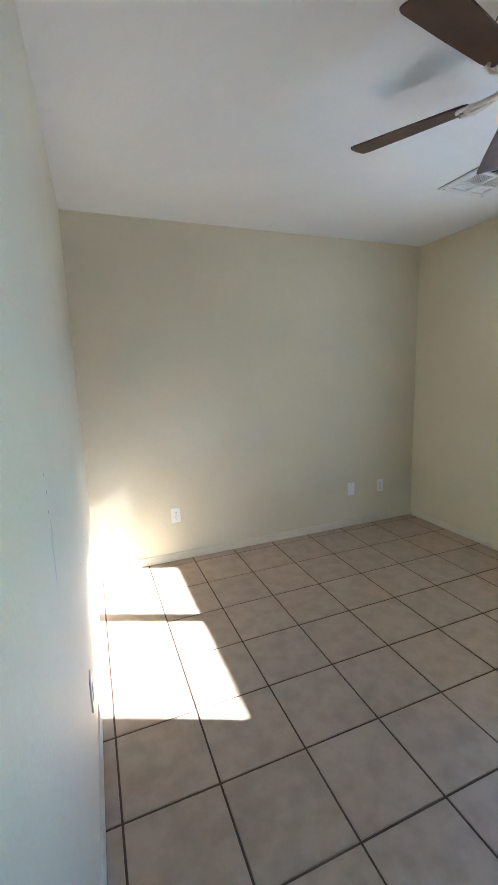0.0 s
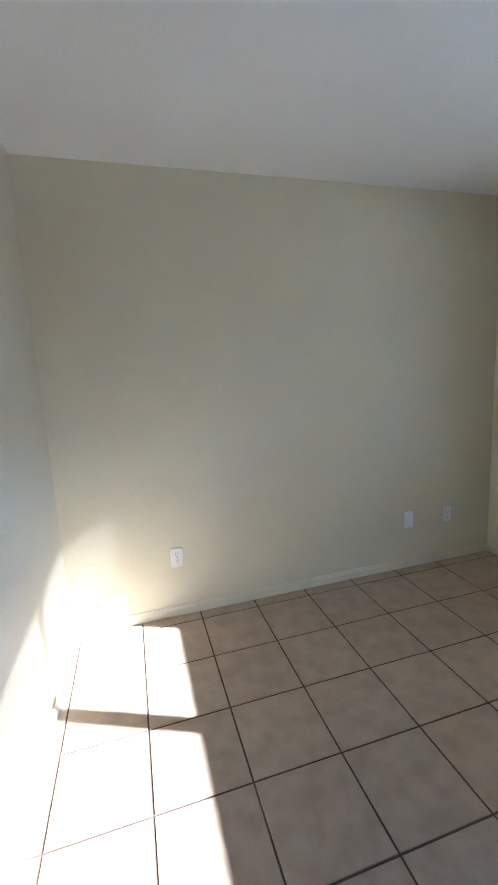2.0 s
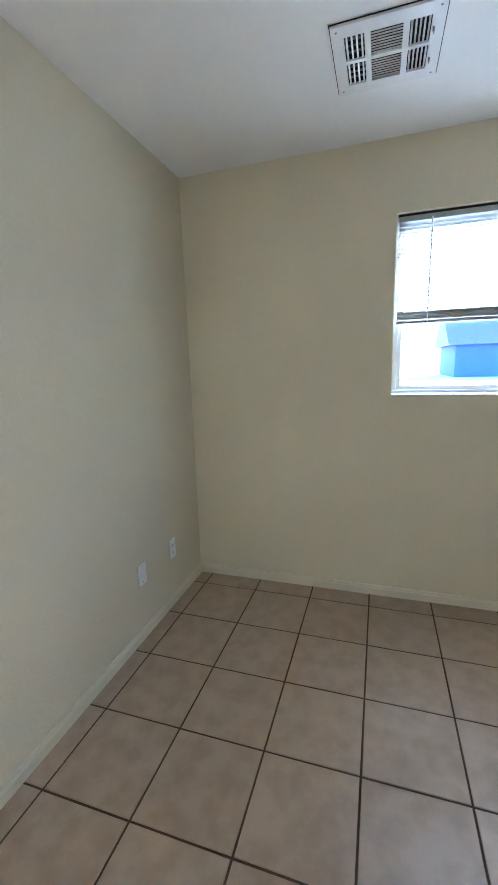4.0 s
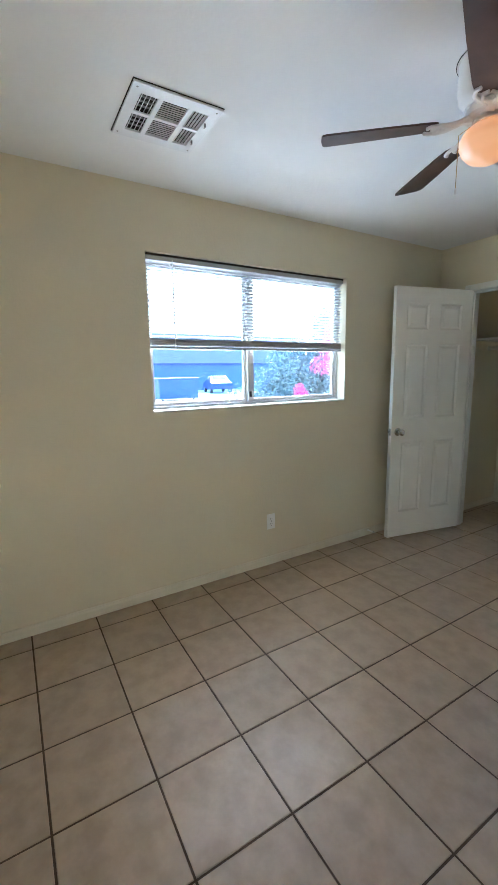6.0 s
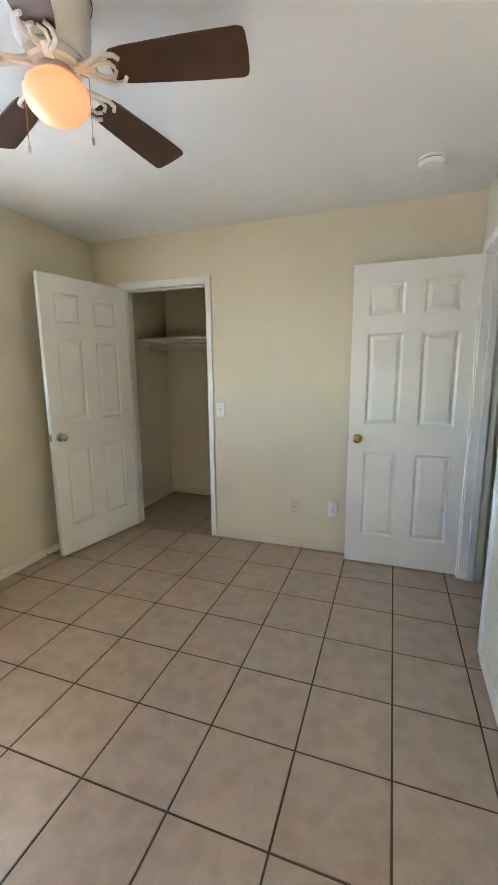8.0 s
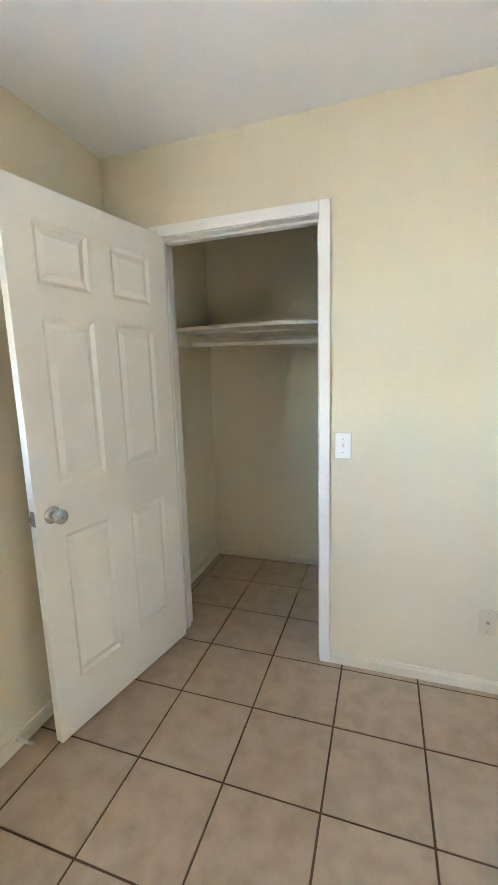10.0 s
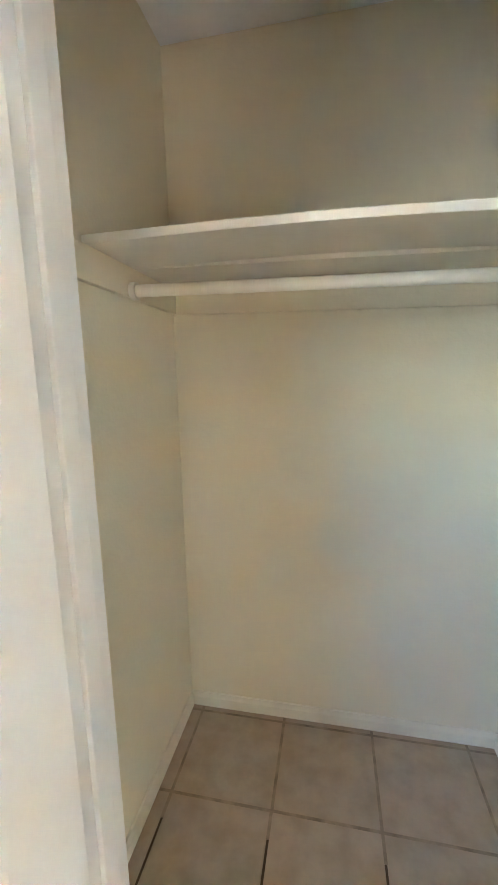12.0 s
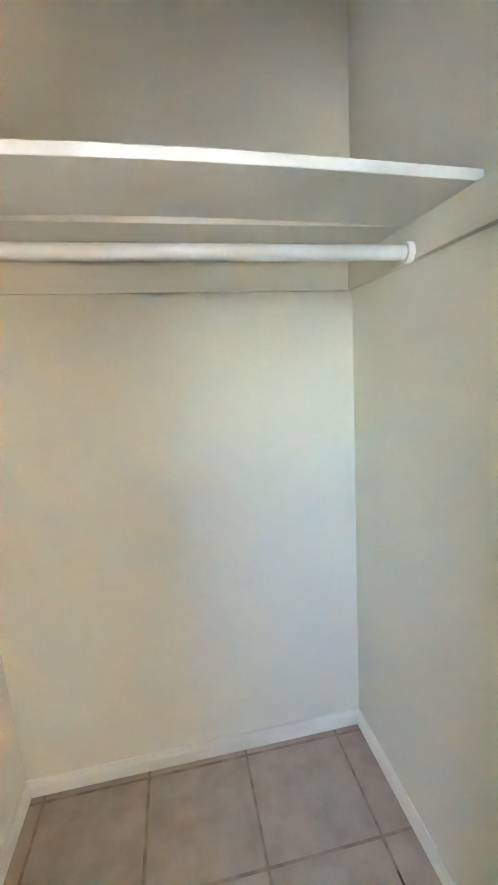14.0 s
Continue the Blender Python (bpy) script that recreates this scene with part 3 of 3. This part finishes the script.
def smoke_detector():
    top = empty("smoke_detector", pose(-0.402, -3.236, H))
    tagged(top, "round white smoke detector on the ceiling", "smoke detector")
    bm = bmesh.new()
    lathe(bm, [(0.001, 0), (0.066, 0), (0.067, -0.010), (0.001, -0.010)], None, 40)
    part("base", bm, PLASTIC, top, "", True)
    bm = bmesh.new()
    lathe(bm, [(0.001, -0.010), (0.055, -0.010), (0.055, -0.016), (0.001, -0.016)], None, 40)
    part("vent_gap", bm, DARK, top)
    bm = bmesh.new()
    lathe(bm, [(0.001, -0.016), (0.064, -0.016), (0.064, -0.026), (0.056, -0.036), (0.030, -0.040), (0.001, -0.040)], None, 40)
    part("cover", bm, PLASTIC, top, "", True)
    bm = bmesh.new()
    lathe(bm, [(0.001, -0.040), (0.012, -0.040), (0.011, -0.043), (0.001, -0.043)], Matrix.Translation((0.02, 0.01, 0)), 16)
    part("test_button", bm, PLASTIC, top, "", True)


smoke_detector()


# ---------------------------------------------------------------- outlets and switch; local y points out of the wall
def plate_base(name, m, mat, label, category):
    top = empty(name, m)
    tagged(top, label, category)
    part("cover_plate", boxes((-0.035, 0.035, 0.0, 0.006, -0.0575, 0.0575), bevel=0.0025), mat, top)
    return top


def duplex_outlet(m, label="white duplex wall outlet with cover plate"):
    top = plate_base("wall_outlet", m, PLASTIC, label, "outlet")
    for z in (-0.0195, 0.0195):
        bm = bmesh.new()
        lathe(bm, [(0.001, 0.0055), (0.0165, 0.0055), (0.0165, 0.0085), (0.001, 0.0085)], Matrix.Translation((0, 0, z)) @ pose(0, 0, 0, -90), 20)
        rec = part("receptacle", bm, PLASTIC, top)
        for x, hh in ((-0.0065, 0.0045), (0.0065, 0.0036)):
            part("slot", boxes((x - 0.0013, x + 0.0013, 0.008, 0.0091, z + 0.003 - hh, z + 0.003 + hh)), DARK, rec, "dark slot")
        part("slot", boxes((-0.0024, 0.0024, 0.008, 0.0091, z - 0.0112, z - 0.0068), bevel=0.0004), DARK, rec, "dark ground hole")
    bm = bmesh.new()
    lathe(bm, [(0.001, 0.0055), (0.003, 0.0055), (0.0025, 0.0072), (0.001, 0.0072)], pose(0, 0, 0, -90), 10)
    part("screw", bm, STEEL, top)
    return top


def blank_plate(m, mat, label, dot):
    top = plate_base("wall_plate", m, mat, label, "wall plate")
    if dot:
        bm = bmesh.new()
        lathe(bm, [(0.001, 0.0055), (0.0065, 0.0055), (0.0045, 0.008), (0.0045, 0.014), (0.001, 0.014)], pose(0, 0, 0, -90), 12)
        part("coax_jack", bm, STEEL, top, "small steel coax jack", True)
    else:
        part("jack_insert", boxes((-0.012, 0.012, 0.0055, 0.0075, -0.010, 0.012), bevel=0.0006), PLASTIC, top)
    for z in (-0.042, 0.042):
        bm = bmesh.new()
        lathe(bm, [(0.001, 0.0055), (0.003, 0.0055), (0.0025, 0.007), (0.001, 0.007)], Matrix.Translation((0, 0, z)) @ pose(0, 0, 0, -90), 10)
        part("screw", bm, STEEL, top)


def toggle_switch(m):
    top = plate_base("light_switch", m, PLASTIC, "white toggle light switch beside the closet doorway", "switch")
    part("bezel", boxes((-0.0055, 0.0055, 0.0055, 0.0075, -0.013, 0.013), bevel=0.0006), PLASTIC, top)
    bm = bmesh.new()
    box(bm, -0.004, 0.004, 0.0, 0.018, -0.004, 0.004, bevel=0.0012, m=Matrix.Translation((0, 0.005, 0.0)) @ pose(0, 0, 0, 25))
    part("toggle", bm, PLASTIC, top)
    for z in (-0.030, 0.030):
        bm = bmesh.new()
        lathe(bm, [(0.001, 0.0055), (0.003, 0.0055), (0.0025, 0.007), (0.001, 0.007)], Matrix.Translation((0, 0, z)) @ pose(0, 0, 0, -90), 10)
        part("screw", bm, STEEL, top)


duplex_outlet(pose(-0.109, YA, 0.358, 0, 0, 180))
blank_plate(pose(1.468, YA, 0.343, 0, 0, 180), PLASTIC, "white phone jack plate low on the wall", False)
duplex_outlet(pose(1.786, YA, 0.336, 0, 0, 180))
duplex_outlet(pose(XB, -1.923, 0.328, 0, 0, 90))
duplex_outlet(pose(west_x(-1.49), -1.49, 0.345, 0, 0, -90.7), "white duplex wall outlet set slightly crooked")
blank_plate(pose(0.408, YC, 0.325, 0, 0, 0), BEIGE_PLATE, "beige painted coax plate low on the wall", True)
duplex_outlet(pose(0.109, YC, 0.336, 0, 0, 0))
toggle_switch(pose(1.015, YC, 1.072, 0, 0, 0))


def door_stop():
    top = empty("door_stop", pose(XB - 0.012, -2.925, 0.045, 0, -90, 0))
    tagged(top, "white spring door stop on the baseboard", "door stop")
    bm = bmesh.new()
    lathe(bm, [(0.001, 0), (0.009, 0), (0.008, 0.006), (0.001, 0.006)], None, 14)
    part("mount", bm, PLASTIC, top, "", True)
    bm = bmesh.new()
    tube(bm, [(0.005 * math.cos(k * 0.9), 0.005 * math.sin(k * 0.9), 0.006 + k * 0.0006) for k in range(90)], 0.0012, 5)
    part("spring", bm, PLASTIC, top, "", True)
    bm = bmesh.new()
    lathe(bm, [(0.001, 0.058), (0.008, 0.058), (0.008, 0.070), (0.006, 0.073), (0.001, 0.073)], None, 14)
    part("tip", bm, RUBBER, top, "", True)


door_stop()


# ---------------------------------------------------------------- closet shelf and rod
def closet_shelf():
    top = empty("closet_shelf", pose(CX0, CYB, 1.645, 0, -1.05, 0))
    tagged(top, "off-white painted closet shelf on wooden cleats", "shelf")
    w, zb = CX1 - CX0, 0.0
    bm = bmesh.new()
    cols = 12
    prof = []
    for k in range(cols + 1):
        u = 0.002 + (w - 0.004) * k / cols
        sag = 0.009 * math.sin(math.pi * k / cols) * (1 + 0.3 * math.sin(3.1 * k / cols))
        prof.append([bm.verts.new((u, y, z + sag)) for y, z in ((0.315, zb), (0.545, zb), (0.546, zb + 0.002), (0.546, zb + 0.018), (0.545, zb + 0.020), (0.315, zb + 0.020))])
    for a, b in zip(prof, prof[1:]):
        for k in range(6):
            bm.faces.new((a[k], a[(k + 1) % 6], b[(k + 1) % 6], b[k]))
    bm.faces.new(prof[0][::-1])
    bm.faces.new(prof[-1])
    part("front_board", bm, SHELF, top)
    part("rear_board", boxes((0.002, w - 0.002, 0.002, 0.313, zb - 0.001, zb + 0.019), bevel=0.001), SHELF, top)
    part("cleat", boxes((0.018, w - 0.018, 0.0, 0.017, zb - 0.084, zb - 0.0015), bevel=0.0015), WALL, top, "cream painted wooden cleat")
    part("cleat", boxes((0.0, 0.0175, 0.0, 0.680, zb - 0.082, zb - 0.0015), bevel=0.0015), WALL, top, "cream painted wooden cleat")
    part("cleat", boxes((w - 0.0175, w, 0.0, 0.680, zb - 0.082, zb - 0.0015), bevel=0.0015), WALL, top, "cream painted wooden cleat")
    rod = empty("closet_rod", pose(CX0, CYB + 0.345, 1.580, 0, -1.05, 0))
    tagged(rod, "white painted wooden clothes rod under the shelf", "rod")
    bm = bmesh.new()
    lathe(bm, [(0.001, 0.020), (0.0165, 0.020), (0.0165, w - 0.020), (0.001, w - 0.020)], pose(0, 0, 0, 0, 90), 24)
    part("rod_bar", bm, SHELF, rod, "", True)
    for a, b in ((0.0176, 0.034), (w - 0.034, w - 0.0176)):
        bm = bmesh.new()
        lathe(bm, [(0.017, a), (0.024, a), (0.0235, b), (0.017, b)], pose(0, 0, 0, 0, 90), 24)
        part("socket", bm, SHELF, rod, "white rod socket", True)


closet_shelf()


# ---------------------------------------------------------------- outside the window
def ground():
    bm = bmesh.new()
    xs = [-900, -60, 2.33, 12, 40, 120, 900]
    g = [[bm.verts.new((x, y, -0.16)) for y in (-900, -60, 0, 60, 900)] for x in xs]
    for i in range(len(xs) - 1):
        for k in range(4):
            bm.faces.new((g[i][k], g[i + 1][k], g[i + 1][k + 1], g[i][k + 1]))
    structure("ground", bm, CONCRETE, "sunlit pale concrete yard and street", "ground")


ground()


def house():
    top = empty("house", pose(38, -21, -0.16))
    tagged(top, "low single-storey house across the street in shade", "house")
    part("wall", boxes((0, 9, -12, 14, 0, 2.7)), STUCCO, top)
    bm = bmesh.new()
    extrude = [(-0.6, 2.65), (9.6, 2.65), (4.5, 6.0)]
    a = [bm.verts.new((x, -12.6, z)) for x, z in extrude]
    b = [bm.verts.new((x, 14.6, z)) for x, z in extrude]
    bm.faces.new(a[::-1])
    bm.faces.new(b)
    for k in range(3):
        bm.faces.new((a[k], a[(k + 1) % 3], b[(k + 1) % 3], b[k]))
    part("roof", bm, ROOF, top)


house()


def dumpster():
    top = empty("dumpster", pose(24, -9.3, -0.16))
    tagged(top, "dark blue steel dumpster at the roadside", "dumpster")
    part("body", boxes((-0.9, 0.9, -1.25, 1.25, 0.12, 1.30), bevel=0.03), BLUE_STEEL, top)
    part("lid", boxes((-0.95, 0.95, -1.3, 1.3, 1.30, 1.38), bevel=0.02), BLUE_STEEL, top)
    for x in (-0.7, 0.7):
        for y in (-1.0, 1.0):
            bm = bmesh.new()
            lathe(bm, [(0.001, -0.04), (0.075, -0.04), (0.075, 0.04), (0.001, 0.04)], Matrix.Translation((x, y, 0.075)) @ pose(0, 0, 0, 90), 14)
            part("wheel", bm, TYRE, top)


dumpster()


def parked_car():
    top = empty("car", pose(31.5, -16.0, -0.16, 0, 0, 165))
    tagged(top, "dark blue parked sedan with sunlit windscreen", "car")
    side = [(-2.2, 0.35), (-2.25, 0.75), (-1.7, 0.92), (-1.15, 1.0), (-0.6, 1.40), (0.55, 1.42), (1.2, 1.0), (2.1, 0.85), (2.25, 0.6), (2.2, 0.35)]
    bm = bmesh.new()
    rings = []
    for y, f in ((-0.86, 0.94), (-0.80, 1.0), (0.80, 1.0), (0.86, 0.94)):
        rings.append([bm.verts.new((x, y * (1 if z < 1.05 else 0.78), 0.35 + (z - 0.35) * f)) for x, z in side])
    n = len(side)
    for a, b in zip(rings, rings[1:]):
        for k in range(n):
            bm.faces.new((a[k], a[(k + 1) % n], b[(k + 1) % n], b[k]))
    bm.faces.new(rings[0][::-1])
    bm.faces.new(rings[-1])
    part("body", bm, CAR_PAINT, top, "", True)
    for a, b in (((-1.10, 1.045), (-0.66, 1.375)), ((1.14, 1.06), (0.62, 1.395))):
        bm = bmesh.new()
        s = math.copysign(0.012, a[0])
        vs = [(a[0] + s, -0.60, a[1]), (a[0] + s, 0.60, a[1]), (b[0] + s, 0.56, b[1]), (b[0] + s, -0.56, b[1])]
        lo = [bm.verts.new(v) for v in vs]
        hi = [bm.verts.new((v[0] + s, v[1], v[2] + 0.012)) for v in vs]
        bm.faces.new(lo[::-1])
        bm.faces.new(hi)
        for k in range(4):
            bm.faces.new((lo[k], lo[(k + 1) % 4], hi[(k + 1) % 4], hi[k]))
        part("windscreen", bm, CHROME, top, "windscreen catching the sun")
    for x in (-1.4, 1.4):
        for y in (-0.80, 0.80):
            bm = bmesh.new()
            lathe(bm, [(0.001, -0.10), (0.28, -0.10), (0.31, -0.06), (0.31, 0.06), (0.28, 0.10), (0.001, 0.10)], Matrix.Translation((x, y, 0.31)) @ pose(0, 0, 0, 90), 20)
            w = part("wheel", bm, TYRE, top, "", True)
            bm = bmesh.new()
            lathe(bm, [(0.001, -0.108), (0.19, -0.108), (0.19, 0.108), (0.001, 0.108)], Matrix.Translation((x, y, 0.31)) @ pose(0, 0, 0, 90), 16)
            part("rim", bm, STEEL, w)


parked_car()


def leaf_mass(name, spots, count, size, mat, parent, rng):
    """Many small folded leaves scattered in uneven clumps."""
    verts, faces = [], []
    for _ in range(count):
        c, r = rng.choice(spots)
        d = Vector((rng.gauss(0, 1), rng.gauss(0, 1), rng.gauss(0, 1))).normalized() * r * (rng.random() ** 0.45)
        p = Vector(c) + d
        q = Euler((rng.uniform(0, 6.28), rng.uniform(-1.2, 1.2), rng.uniform(0, 6.28))).to_quaternion()
        s = size * rng.uniform(0.6, 1.3)
        k = len(verts)
        for v in ((-s, 0, 0), (0, -0.5 * s, 0.18 * s), (s, 0, 0), (0, 0.5 * s, 0.18 * s)):
            verts.append(p + q @ Vector(v))
        faces += [(k, k + 1, k + 2), (k, k + 2, k + 3)]
    me = bpy.data.meshes.new(name)
    me.from_pydata([tuple(v) for v in verts], [], faces)
    me.materials.append(mat)
    ob = new(name, me)
    ob.parent = parent
    return ob


def bougainvillea():
    rng = random.Random(5)
    top = empty("bougainvillea", pose(7.6, -6.45, -0.16))
    tagged(top, "bougainvillea bush with magenta bracts outside the window", "bush")
    spots, petals = [], []
    bm = bmesh.new()
    for k in range(16):
        a = k * 2.4
        side = math.sin(a) * rng.uniform(0.5, 1.1)      # the bush stands higher on its far side
        tip = Vector((0.9 * math.cos(a) * rng.uniform(0.5, 1.1), 1.75 * side - 0.2, 2.0 - 1.3 * side + rng.uniform(-0.3, 0.3)))
        mid = tip * 0.5 + Vector((0, 0, 0.25))
        tube(bm, [(0.05 * math.cos(a), 0.05 * math.sin(a), 0), mid, tip], [0.045, 0.028, 0.008], 7)
        for f in (0.45, 0.7, 0.9, 1.0):
            spots.append((tip * f + Vector((0, 0, 0.2 * (1 - f))), rng.uniform(0.28, 0.5)))
    for k in range(22):
        y = rng.uniform(-2.1, 1.5)
        spots.append((Vector((rng.uniform(-0.5, 0.9), y, rng.uniform(0.2, 1.8 - 0.8 * y))), 0.5))
    for k in range(18):                                 # flowering sprays climb towards the tall side
        f = rng.random()
        petals.append((Vector((-1.35 + rng.uniform(-0.25, 0.15), 1.2 - 2.3 * f + rng.gauss(0, 0.22), 1.0 + 2.0 * f + rng.gauss(0, 0.22))), rng.uniform(0.12, 0.26)))
    part("trunk", bm, BARK, top)
    leaf_mass("leaves", spots, 30000, 0.042, LEAF, top, rng)
    leaf_mass("bracts", petals, 2200, 0.034, PETAL, top, rng)


bougainvillea()


def far_tree(x, y, hh, seed):
    rng = random.Random(seed)
    top = empty("tree", pose(x, y, -0.16))
    tagged(top, "leafy green tree behind the far house", "tree", "trees behind the house")
    bm = bmesh.new()
    spots = []
    tube(bm, [(0, 0, 0), (0.1, 0.05, hh * 0.35), (0.05, 0.1, hh * 0.6)], [0.22, 0.16, 0.08], 8)
    for k in range(7):
        a = k * 0.9
        tip = Vector((math.cos(a) * hh * 0.33, math.sin(a) * hh * 0.33, hh * rng.uniform(0.55, 0.92)))
        tube(bm, [(0.08, 0.05, hh * 0.35), tip * 0.6 + Vector((0, 0, hh * 0.2)), tip], [0.10, 0.06, 0.02], 6)
        spots += [(tip, hh * 0.16), (tip * 0.7 + Vector((0, 0, hh * 0.16)), hh * 0.17)]
    part("trunk", bm, BARK, top)
    leaf_mass("crown", spots, 2600, 0.14, FAR_LEAF, top, rng)


for k, (y, hh) in enumerate(((-13.5, 4.0), (-18, 3.5), (-25, 4.3), (-32, 4.0))):
    far_tree(50, y, hh, 20 + k)


# ---------------------------------------------------------------- floor tiles, each a piece of the floor
def tiles():
    gap, th, ch = 0.0037, 0.010, 0.0018
    shared = {}

    def tile_mesh(w, l):
        key = (round(w, 4), round(l, 4))
        if key not in shared:
            bm = bmesh.new()
            lo = [bm.verts.new((x, y, -th)) for x, y in ((0, 0), (w, 0), (w, l), (0, l))]
            mid = [bm.verts.new((v.co.x, v.co.y, -ch)) for v in lo]
            hi = [bm.verts.new((min(max(v.co.x, ch), w - ch), min(max(v.co.y, ch), l - ch), 0)) for v in lo]
            for a, b in ((lo, mid), (mid, hi)):
                for k in range(4):
                    bm.faces.new((a[k], a[(k + 1) % 4], b[(k + 1) % 4], b[k]))
            bm.faces.new(hi)
            me = bpy.data.meshes.new("tile")
            bm.to_mesh(me)
            bm.free()
            me.materials.append(TILE)
            shared[key] = me
        return shared[key]

    def line(i):
        return -0.665 if i == -2 else i * TS

    rng = random.Random(3)
    for i in range(-6, 7):
        for j in range(-1, 15):
            x0, x1 = max(line(i), HX) + gap, min(line(i + 1), XB) - gap
            y0, y1 = max(-(j + 1) * TS, CYB) + gap, min(-j * TS, YA) - gap
            if x1 - x0 < 0.012 or y1 - y0 < 0.012:
                continue
            if x1 < XD - 0.05 and (y0 < HY0 - 0.1 or y1 > HY1):
                continue
            if y1 < CYF and x1 < CX0:
                continue
            o = new("tile", tile_mesh(x1 - x0, y1 - y0))
            o.parent = floor
            o.location = (x0, y0, rng.uniform(-0.0006, 0.0003))


tiles()

# worn, pale grout at the back of the closet
part("grout", boxes((CX0 - 0.05, CX1 + 0.02, CYB - 0.02, -4.30, -0.010, -0.0007)), PALE_GROUT, floor, "pale worn grout in the closet")
